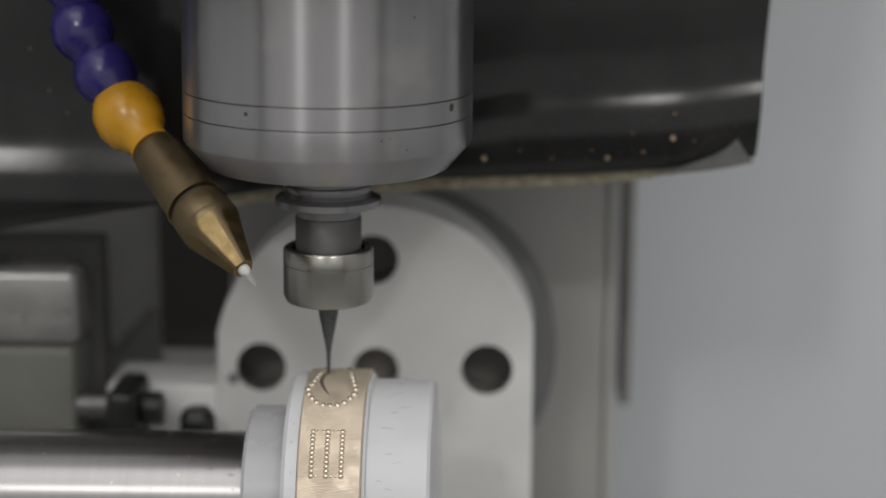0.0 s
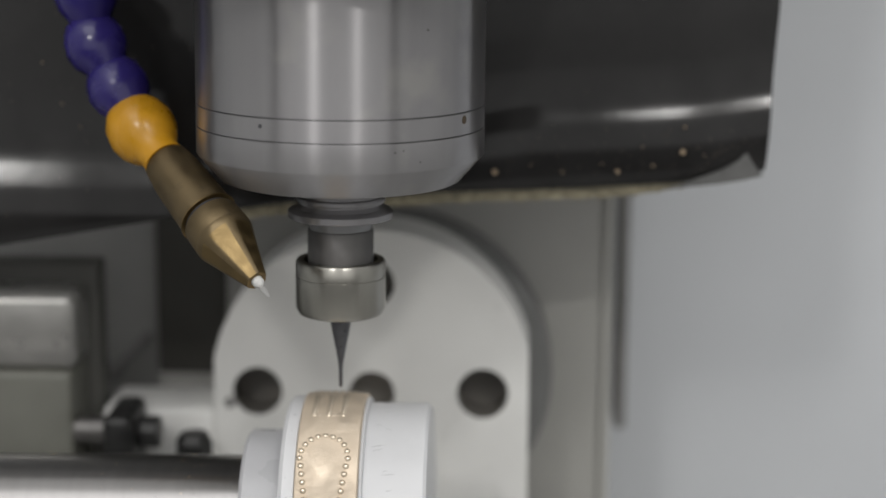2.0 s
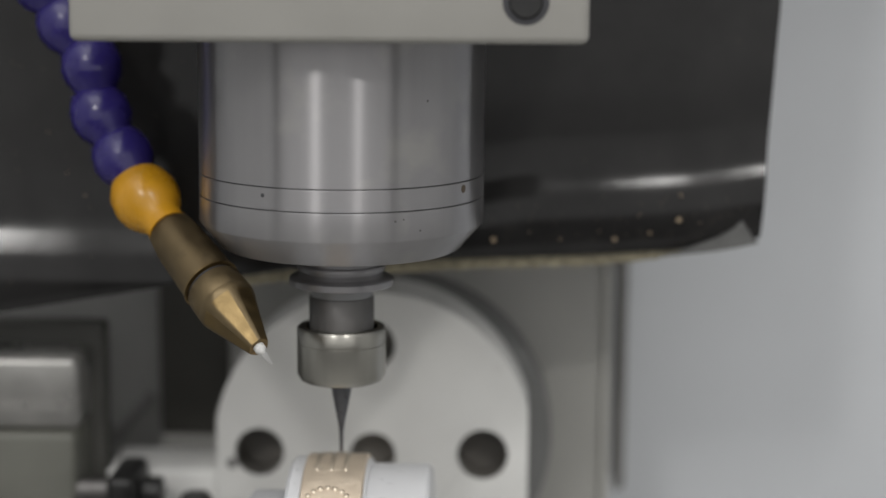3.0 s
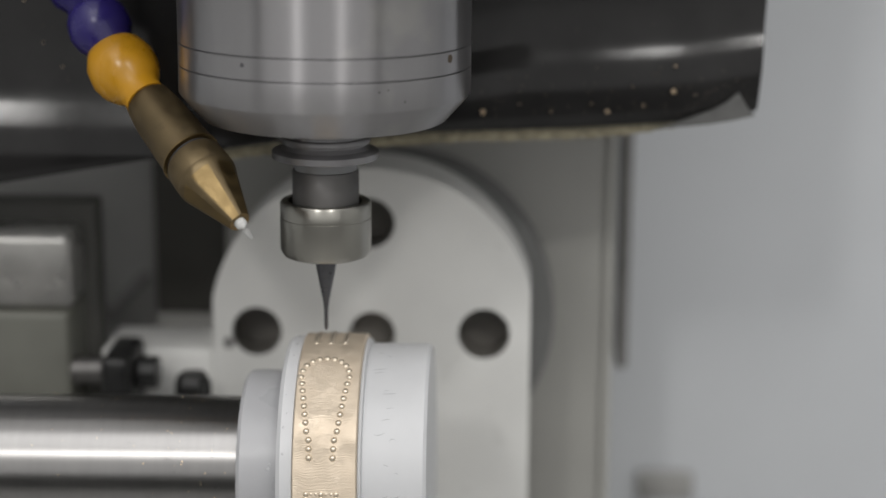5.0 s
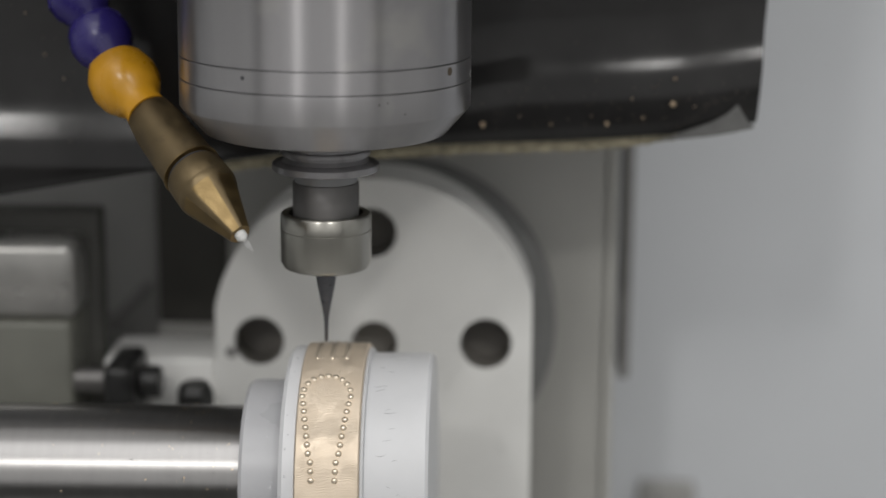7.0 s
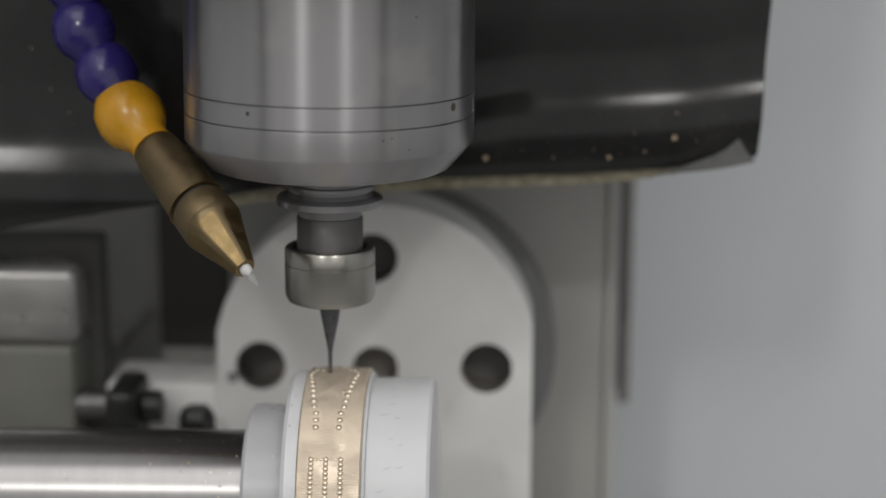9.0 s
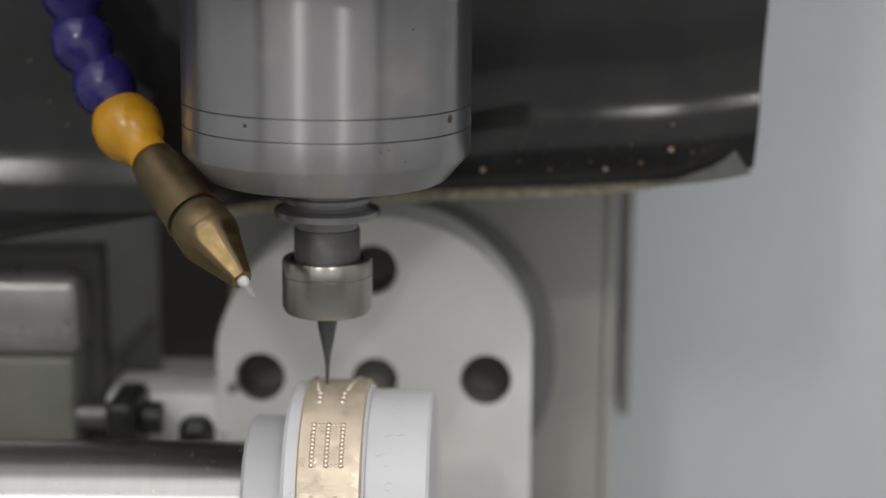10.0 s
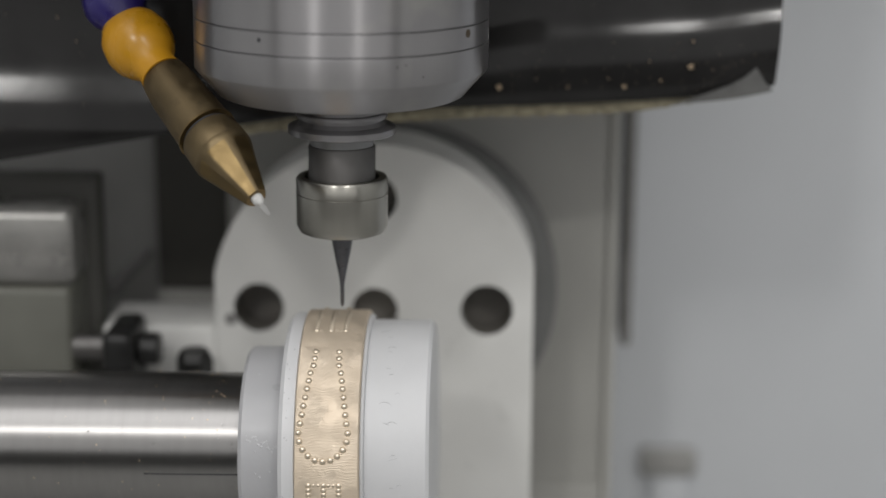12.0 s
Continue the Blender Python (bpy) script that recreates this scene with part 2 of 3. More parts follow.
# ---- setting: cabinet round the machine ----
def cabinet():
    def slab(name, label, dims, material):
        ob = part(name, box(*dims, bevel=0), material, smooth=False)
        return tagged(ob, label, {"floor": "floor", "gantry": "beam", "apron": "panel"}.get(name, "wall"), kind="structure")
    slab("floor", "grey machine bed under the fixture", (-460, 460, -420, 300, -140, -120), M_FLOOR)
    slab("wall_back", "pale grey sheet metal wall behind the fixture", (-460, 460, 150, 170, -120, 500), M_WALL)
    # side walls stay out of view, added for bounce and pale reflections
    slab("wall_left", "unseen pale side wall added for bounced light", (-480, -460, -420, 300, -140, 500), M_CABIN)
    slab("wall_right", "unseen pale side wall added for bounced light", (460, 480, -420, 300, -140, 500), M_CABIN)
    # out of view; added to give the shaft's top a dark reflection
    slab("gantry", "unseen dark gantry beam, added to darken the shaft's reflections", (-460, 460, 55, 149, 225, 500), M_HOUSING)
    # two unseen posts, added to reflect as dark bands in the spindle
    slab("door_post_1", "unseen dark post added for a dark band in the spindle", (-459, -415, -440, -421, 41, 500), M_HOUSING)
    slab("door_post_2", "unseen dark post added for a dark band in the spindle", (415, 459, -440, -421, 41, 500), M_HOUSING)
    # unseen board behind the camera, added so the black cover reflects darkness
    slab("apron", "unseen dark board in front, added to darken the cover's reflection", (-460, 460, -440, -421, -140, 40), M_HOUSING)


cabinet()


# ---- fixture behind the work ----
def faceplate():
    """Round-topped white plate with four bored holes, and a foot to one side."""
    root = thing("faceplate", "white painted cast fixture plate with dark bored holes", "fixture plate")
    cx, cz, r, x0, x1 = 6.6, 15.4, 39.6, -32.4, 44.9
    y0, y1 = 55.0, 75.0
    outline = [(x0, -120), (x1, -120)]
    a1 = math.acos((x1 - cx) / r)
    a0 = math.acos((x0 - cx) / r)
    n = 48
    outline += [(cx + r * math.cos(a1 + (a0 - a1) * k / n), cz + r * math.sin(a1 + (a0 - a1) * k / n)) for k in range(n + 1)]
    holes = [(-21.7, 14.2, 6.1), (33.7, 14.3, 6.3), (5.9, 41.6, 6.1), (6.5, 13.9, 5.6)]
    bm = bmesh.new()
    edges = []
    for loop in [outline] + [[(hx + hr * math.cos(2 * math.pi * k / 40), hz + hr * math.sin(2 * math.pi * k / 40)) for k in range(40)]
                             for hx, hz, hr in holes]:
        vs = [bm.verts.new((x * MM, y0 * MM, z * MM)) for x, z in loop]
        edges += [bm.edges.new((vs[k], vs[(k + 1) % len(vs)])) for k in range(len(vs))]
    bmesh.ops.triangle_fill(bm, edges=edges, use_beauty=True, normal=(0, -1, 0))
    ret = bmesh.ops.extrude_face_region(bm, geom=list(bm.faces))
    bmesh.ops.translate(bm, verts=[g for g in ret["geom"] if isinstance(g, bmesh.types.BMVert)], vec=(0, (y1 - y0) * MM, 0))
    bmesh.ops.recalc_face_normals(bm, faces=bm.faces)
    part("plate", bm, M_PLATE, root)
    # shallow cups whose dark colour replaces the shade of deep holes
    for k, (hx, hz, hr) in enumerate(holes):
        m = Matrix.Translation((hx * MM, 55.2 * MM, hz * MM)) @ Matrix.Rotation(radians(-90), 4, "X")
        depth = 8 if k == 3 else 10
        part("bore", lathe([(hr - 0.05, 0), (hr - 0.05, depth), (hr - 1.0, depth + 0.01)], 40, m, open_start=True), M_SOCKET if k == 3 else M_BORE, root, "bored hole with shade painted into its lining")
    m = Matrix.Translation((-28.6 * MM, 55.2 * MM, 11.2 * MM)) @ Matrix.Rotation(radians(90), 4, "X")
    part("plug", lathe([(1.5, 0), (1.5, 0.35), (1.1, 0.6)], 24, m), M_FLAT_GREY, root, "small grey plug beside a bore")
    part("foot", box(-60, -32.45, 54, 75, -120, 9.4, 1.2), M_PLATE, root)
    return root


faceplate()
# grey disc added to make the dark rim beyond the plate's arc
ob = part("motor_housing", lathe([(41.5, 0), (41.5, 12)], 96, Matrix.Translation((9.6 * MM, 88 * MM, 13.0 * MM)) @ Matrix.Rotation(radians(90), 4, "X")), M_DISC)
tagged(ob, "dark grey disc behind the white plate", "motor housing")
ob = thing("column", "grey painted machine column behind the fixture", "column")
part("column_body", box(-34, 64.2, 89, 149, -120, 160, 1.0), M_COLUMN, ob)
part("base_ledge", box(-34, 64.2, 88.2, 88.95, -120, -43.5, 0.3), M_COLUMN, ob)
part("edge_strip", box(64.4, 66.8, 88.4, 149, -120, 160, 0.8), M_STRIP, ob, "paler edge strip")
tagged(ob, "grey painted machine column behind the fixture", "column")
# dark strip put in for the shade of the gap beside the column
ob = part("rubber_seal", box(69.3, 72.5, 108, 126, -11, 160, 1.2), M_FLAT_GREY)
tagged(ob, "dark strip standing in for the shaded gap beside the column", "seal strip")
ob = thing("dark_panel", "dark panel on a grey base beside the machine column", "panel")
part("panel_face", box(-53.5, -34.5, 93, 149, 7.6, 160, 1), M_DARKP, ob)
part("panel_base", box(-53.5, -34.5, 92.4, 149, -120, 7.4, 0.8), M_COLUMN, ob, "grey painted base")
ob = part("grey_panel", box(-110, -53.7, 100, 149, -120, 160, 1), M_GREYP)
tagged(ob, "mid grey panel beside the machine column", "panel")


def vise():
    root = thing("vise_jaw", "worn grey cast iron jaw block with bright edges", "vise")
    part("jaw_top", box(-120, -64.3, 44, 60, 21.9, 40.3, 2.2), M_VISE, root, "worn bright cast iron jaw")
    part("jaw_body", box(-120, -64.8, 42, 60, -120, 21.7, 1.6), M_OLIVE, root, "olive painted jaw base")
    part("side_strip", box(-120, -61.3, 60.2, 68, -120, 45, 1), M_SIDE, root, "dark olive side strip")
    return root


vise()
rod = thing("clamp_rod", "short steel rod with black clamp knobs", "clamp")
part("rod", lathe([(3.3, 0), (3.3, 12)], 32, Matrix.Translation((-66 * MM, 46 * MM, 6.5 * MM)) @ ALONG_X), M_NECK, rod)
part("clamp_block", box(-56.5, -49.5, 36, 56, -8, 12.5, 1.8), M_OXIDE, rod, "black clamp block")
part("cap_screw", lathe([(3.2, 0), (3.9, 0.4), (3.9, 4.6), (3.5, 5)], 24, Matrix.Translation((-49.4 * MM, 46 * MM, 6.2 * MM)) @ ALONG_X), M_OXIDE, rod, "black cap screw")
ob = part("hex_bolt", lathe([(4.4, -8), (4.4, 4.2), (3.4, 6.4)], 6, Matrix.Translation((-36 * MM, 45 * MM, 0))), M_OXIDE, smooth=False)
tagged(ob, "black hexagon bolt head on the fixture foot", "bolt")


def lever():
    """A short dark bar added for a dark slanting patch on the grey panel, with a round knob at its lower end."""
    root = thing("lock_lever", "dark slanting bar against the grey panel", "lever")
    low, high = (-66.6, 98.0, 6.6), (-56.4, 98.0, 17.2)
    length = (Vector(high) - Vector(low)).length
    part("arm", lathe([(1.2, 0), (1.7, 0.6), (1.5, length - 1), (1.0, length)], 24, aim(low, high)), M_FLAT_GREY, root)
    part("boss", lathe([(2.6, 0), (2.6, 3.2), (2.0, 3.8)], 32, Matrix.Translation(Vector((-66.6, 99.9, 6.6)) * MM) @ Matrix.Rotation(radians(90), 4, "X")), M_FLAT_GREY, root, "round boss at the bar's lower end")
    return root


lever()
ob = thing("wall_fitting", "small dull grey fitting on the back wall", "fitting")
part("fitting_body", box(79, 96, 146.5, 149.9, -64, -55, 1.6), M_FITTING, ob)
part("fitting_lip", box(82, 94, 147.5, 149.9, -110, -64.3, 1.5), M_WALL, ob, "paler lower lip")
tagged(ob, "small dull grey fitting on the back wall", "fitting")


# ---- rotary work ----
def scatter(name, count, seed, place, rmin, rmax, material, root, label, flat=0.6):
    """Small drops or chips lying on a turned surface; place gives x, angle and radius."""
    random.seed(seed)
    bm = bmesh.new()
    for _ in range(count):
        x, a, rad = place()
        r = random.uniform(rmin, rmax) * MM
        m = (Matrix.Rotation(a, 4, "X") @ Matrix.Translation((x * MM, 0, rad * MM)) @ Matrix.Rotation(random.uniform(0, 6), 4, "Z") @
             Matrix.Diagonal((1, random.uniform(0.6, 1.5), flat, 1)))
        bmesh.ops.create_icosphere(bm, subdivisions=1, radius=r, matrix=m)
    ob = part(name, bm, material, root, label)
    ob["kind"] = "stuff"
    return ob


def shaft():
    root = thing("steel_shaft", "polished steel rotary shaft specked with coolant drops", "shaft")
    part("shaft_bar", lathe([(14.8, -200), (15.4, -199.4), (15.4, -17), (15.4, -16)], 128, ALONG_X), M_CHROME, root)
    bm = box(-37, -16.5, -0.16, 0.16, -0.2, 0.03, 0)
    bmesh.ops.transform(bm, matrix=Matrix.Rotation(radians(183), 4, "X") @ Matrix.Translation((0, 0, 15.4 * MM)), verts=bm.verts)
    part("slot", bm, M_GROOVE, root, "thin dark slot")
    scatter("drops", 120, 11, lambda: (-16.5 - abs(random.gauss(0, 15)), random.uniform(0, 6.28), 15.4), 0.08, 0.32, M_WATER, root, "clear coolant drops")
    scatter("chips", 170, 12, lambda: (-16.5 - abs(random.gauss(0, 22)), random.uniform(0, 6.28), 15.42), 0.06, 0.2, M_CHIP, root, "tiny brass chips")
    part("scribe_line", lathe([(15.40, -41.5), (15.415, -41.47), (15.415, -41.38), (15.40, -41.35)], 96, ALONG_X), M_CHROME, root, "fine scribed line")
    return root


def mandrel():
    root = thing("mandrel", "stepped white nylon mandrel holding the gold bangle", "mandrel")
    part("flange", lathe([(15.5, -16.4), (20.3, -16.4), (21.1, -15.6), (21.1, -7.2)], 128, ALONG_X), M_NYLON_GREY, root, "darker nylon flange wet with coolant")
    part("shoulder", lathe([(20, -7.2), (27.6, -7.2), (28.5, -6.3), (28.5, -3.9), (27.9, -3.75)], 128, ALONG_X), M_NYLON, root)
    part("sleeve", lathe([(24, 9.35), (27.1, 9.37), (27.1, 22.6), (26.4, 23.3), (18, 23.3)], 128, ALONG_X), M_NYLON, root)
    part("lip", lathe([(26.8, 9.37), (28.2, 9.39), (28.35, 9.6), (28.1, 10.05), (26.8, 10.25)], 128, ALONG_X), M_NYLON, root)
    scatter("drops", 46, 21, lambda: (random.uniform(-15.4, -8.0), random.uniform(0, 6.28), 21.1), 0.08, 0.34, M_NYLON_WET, root, "clear coolant drops", 0.45)
    scatter("drops", 40, 22, lambda: (random.uniform(-6.2, -4.8), random.uniform(0, 6.28), 28.5), 0.08, 0.3, M_NYLON_WET, root, "clear coolant drops", 0.45)
    # a trickle of coolant across the flange
    random.seed(9)
    bm = bmesh.new()
    for k in range(34):
        x, a = -14.6 + 0.2 * k, 0.86 + 0.035 * math.sin(k * 0.55) + 0.012 * math.sin(k * 1.7) + 0.004 * k
        m = Matrix.Rotation(a + radians(104.9), 4, "X") @ Matrix.Translation((x * MM, 0, 21.1 * MM)) @ Matrix.Diagonal((1, random.uniform(0.7, 1.4), 0.5, 1))
        bmesh.ops.create_icosphere(bm, subdivisions=1, radius=random.uniform(0.14, 0.3) * MM, matrix=m)
    part("trickle", bm, M_NYLON_WET, root, "wet trickle of coolant")
    random.seed(4)
    for k in range(58):
        # short curled tool marks, singly and in rows
        a = 2 * math.pi * (k // 2) / 29 + random.uniform(-0.05, 0.05)
        x = random.uniform(12.5, 17.5) if k % 3 else random.uniform(14.5, 16)
        w, h, curl = random.uniform(0.5, 1.5), random.uniform(0.07, 0.15), random.uniform(-1.4, 1.4) * (k % 3 > 0)
        spin = random.uniform(-0.4, 0.4)
        bm = bmesh.new()
        rows = []
        for i in range(9):
            u = i / 8 - 0.5
            cx, cy = 2 * w * u * math.cos(curl * u), 2 * w * u * math.sin(curl * u) * 0.5 + curl * w * u * u
            hh = h * (1 - 3 * u * u) / 2
            px, py = cx * math.cos(spin) - cy * math.sin(spin), cx * math.sin(spin) + cy * math.cos(spin)
            row = []
            for side, lift in ((-1, 27.08), (-0.6, 27.13), (0.6, 27.13), (1, 27.08)):
                ang = a + (py + side * hh) / 27.1
                row.append(bm.verts.new(((x + px) * MM, -math.sin(ang) * lift * MM, math.cos(ang) * lift * MM)))
            rows.append(row)
        for p, q in zip(rows, rows[1:]):
            for i in range(3):
                bm.faces.new((p[i], q[i], q[i + 1], p[i + 1]))
        bmesh.ops.recalc_face_normals(bm, faces=bm.faces)
        part("tool_mark", bm, M_NYLON_MARK, root, "grey tool mark")
    return root


def bead_mesh(r):
    bm = bmesh.new()
    bmesh.ops.create_icosphere(bm, subdivisions=2, radius=r * MM)
    for f in bm.faces:
        f.smooth = True
    data = bpy.data.meshes.new("bead")
    bm.to_mesh(data)
    bm.free()
    data.materials.append(M_BEAD)
    return data


RING_R = 29.2


def bangle():
    root = thing("bangle", "pale gold bangle with beaded loop and block ornament", "bangle")
    part("band", lathe([(27.4, -3.7), (28.95, -3.7), (RING_R, -3.45), (RING_R, 9.1), (28.95, 9.35), (27.4, 9.35)], 256, ALONG_X), M_GOLD, root)
    big, small, dot = bead_mesh(0.80), bead_mesh(0.72), bead_mesh(0.50)

    def bead(data, x, deg, sink=0.34):
        a = radians(deg)
        ob = new("bead", data)
        r = (RING_R - sink) * MM
        ob.location = (x * MM, -math.sin(a) * r, math.cos(a) * r)
        ob.parent = root

    per = RING_R * math.pi / 180          # millimetres for one degree

    def loop(start, end):
        """A teardrop of beads: round at start, two narrowing strands towards end."""
        sgn = 1 if end > start else -1
        length = abs(end - start) * per
        path = []
        cx, rad = 2.1, 5.0
        for k in range(-5, 6):
            t = math.pi / 2 * k / 5.0
            path.append((cx + rad * math.sin(t), rad * 1.15 * (1 - math.cos(t))))
        s0 = rad * 1.15
        n = int((length - s0) / 1.8)
        for side in (-1, 1):
            for k in range(1, n + 1):
                u = k / n
                half = rad - (rad - 2.4) * (u ** 0.9) if u < 0.75 else 2.4 + 1.0 * (1 - u)
                path.append((cx + side * half, s0 + (length - s0) * u))
        for x, s in path:
            bead(big, x, start + sgn * s / per)

    def block(centre):
        """A comb of three strands closed by a row of small beads."""
        half = 9.6 * per
        for col in (-0.8, 2.25, 5.3):
            for k in range(11):
                bead(small, col, centre + (-half + 2 * half * k / 10) / per)
        for k in range(1, 6):
            if k == 3:
                continue
            bead(dot, -0.8 + 6.1 * k / 6, centre - half / per)
            if k != 2:
                bead(dot, -0.8 + 6.1 * k / 6, centre + half / per)

    for turn in (0, 184):
        block(turn)
        loop(turn + 23, turn + 70)
        block(turn + 94)
        if turn == 0:
            loop(164.7, 117.5)
        else:
            loop(turn + 153, turn + 116)
    # crescent left by the last cut inside one loop
    bm = bmesh.new()
    rows = []
    for k in range(21):
        u = k / 20
        a = radians(-52 + 22 * u)
        x = 0.6 - 1.6 * math.sin(math.pi * u) + 1.0 * u
        w = 0.36 * math.sin(math.pi * u) ** 0.7 + 0.03
        rows.append([bm.verts.new((xx * MM, -math.sin(a) * rr * MM, math.cos(a) * rr * MM))
                     for xx, rr in ((x - w, RING_R - 0.05), (x - w, RING_R + 0.03), (x + w, RING_R + 0.03), (x + w, RING_R - 0.05))])
    for p, q in zip(rows, rows[1:]):
        for k in range(3):
            bm.faces.new((p[k], q[k], q[k + 1], p[k + 1]))
    bmesh.ops.recalc_face_normals(bm, faces=bm.faces)
    part("cut_mark", bm, M_CUT, root, "dark crescent-shaped fresh cut")
    return root


steel_shaft, nylon, ring = shaft(), mandrel(), bangle()


# ---- spindle carriage ----
def spindle():
    root = thing("spindle", "turned aluminium spindle with collet nut and engraving bit", "spindle")
    R = 30.0
    part("motor_body", lathe([(R - 0.1, 90.95), (R, 91.05), (R, 240)], 160), M_TURNED, root)
    part("seam", lathe([(R - 0.35, 90.6), (R - 0.35, 91.3)], 128), M_GROOVE, root, "dark seam")
    part("retaining_ring", lathe([(R - 0.1, 86.35), (R, 86.45), (R, 90.65), (R - 0.1, 90.75)], 160), M_TURNED, root)
    part("seam", lathe([(R - 0.35, 86.0), (R - 0.35, 86.7)], 128), M_GROOVE, root, "dark seam")
    part("nose", lathe([(12, 74.6), (24.6, 74.7), (25.2, 75.0), (29.6, 80.0), (R, 80.6), (R, 86.05), (R - 0.1, 86.15)], 160), M_TURNED, root, "bevelled aluminium nose")
    part("neck", lathe([(8.6, 69.2), (8.6, 69.5), (9.2, 69.6), (9.4, 69.9), (9.4, 70.5), (9.2, 70.8), (8.5, 70.95), (8.5, 71.6), (9.5, 71.7), (9.7, 72.0), (9.7, 72.8), (9.5, 73.1),
                        (8.8, 73.2), (8.8, 74.7)], 96), M_TURNED, root, "grooved steel neck")
    part("slinger", lathe([(7, 66.3), (10.9, 66.35), (11.15, 66.6), (11.15, 67.75), (10.9, 68.0), (9.2, 68.4), (8.5, 69.3)], 96), M_TURNED, root, "thin grey slinger disc")
    part("tool_shaft", lathe([(6.3, 52), (6.95, 52), (6.95, 63.55), (6.75, 63.85), (6.6, 63.85)], 96), M_NECK, root, "dull steel tool shaft")
    part("shaft_collar", lathe([(6.3, 63.86), (6.6, 63.9), (6.6, 66.4)], 96), M_COLLAR, root, "paler upper collar")
    part("collet_nut", lathe([(2.5, 45.3), (8.0, 45.3), (8.9, 45.7), (9.55, 47.0), (9.55, 53.7), (9.4, 53.75), (9.4, 54.0), (9.55, 54.05), (9.55, 56.7),
                              (9.2, 57.2), (7.8, 57.2), (7.6, 54)], 128), M_NUT, root, "polished steel collet nut")
    part("cutting_bit", lathe([(0.25, 29.0), (0.38, 29.4), (0.44, 33.4), (0.58, 34.8), (1.15, 37.9), (1.9, 41.6), (2.4, 44.9), (2.45, 45.6)], 32), M_BIT, root, "dark tapered carbide bit")
    for px, pz, r, material, name in ((-13.4, 89.2, 0.42, M_GROOVE, "pin_hole"), (26.1, 89.4, 0.85, M_RUST, "set_screw"),
                                      (13.0, 84.4, 0.22, M_NECK, "nick"), (14.6, 84.7, 0.18, M_NECK, "nick"), (17.8, 82.2, 0.2, M_NECK, "nick"), (19.0, 108.0, 0.25, M_NECK, "nick")):
        y = -math.sqrt(R * R - px * px)
        n = Vector((px, y, 0)).normalized()
        m = Matrix.Translation(Vector((px, y, pz)) * MM) @ n.to_track_quat("Z", "Y").to_matrix().to_4x4()
        part(name, lathe([(r, -0.5), (r, 0.03), (r * 0.7, 0.06)], 20, m), material, root)
    return root


def clamp():
    root = thing("spindle_clamp", "beige painted clamp plate across the spindle", "clamp plate")
    part("plate", box(-47.5, 50.7, -40, 34, 120.2, 190, 1.6), M_BEIGE, root)
    m = Matrix.Translation((38.8 * MM, -40 * MM, 128.2 * MM)) @ Matrix.Rotation(radians(90), 4, "X")
    part("counterbore", lathe([(4.4, -0.5), (4.4, 0.04), (3.4, 0.05)], 32, m), M_GROOVE, root, "dark disc painted as a shaded counterbore")
    part("cap_screw", lathe([(3.2, -0.4), (3.2, 0.5), (2.8, 0.8), (1.7, 0.8)], 32, m), M_OXIDE, root, "black cap screw")
    return root


def edge_z(x):
    """Height of the black sheet's lower edge."""
    return float(np.interp(x, [-140, -78.6, -43, -15.7, 20.5, 51, 76.6, 94], [42, 52.3, 58.6, 62.6, 65.6, 66.9, 68.6, 71.4]))


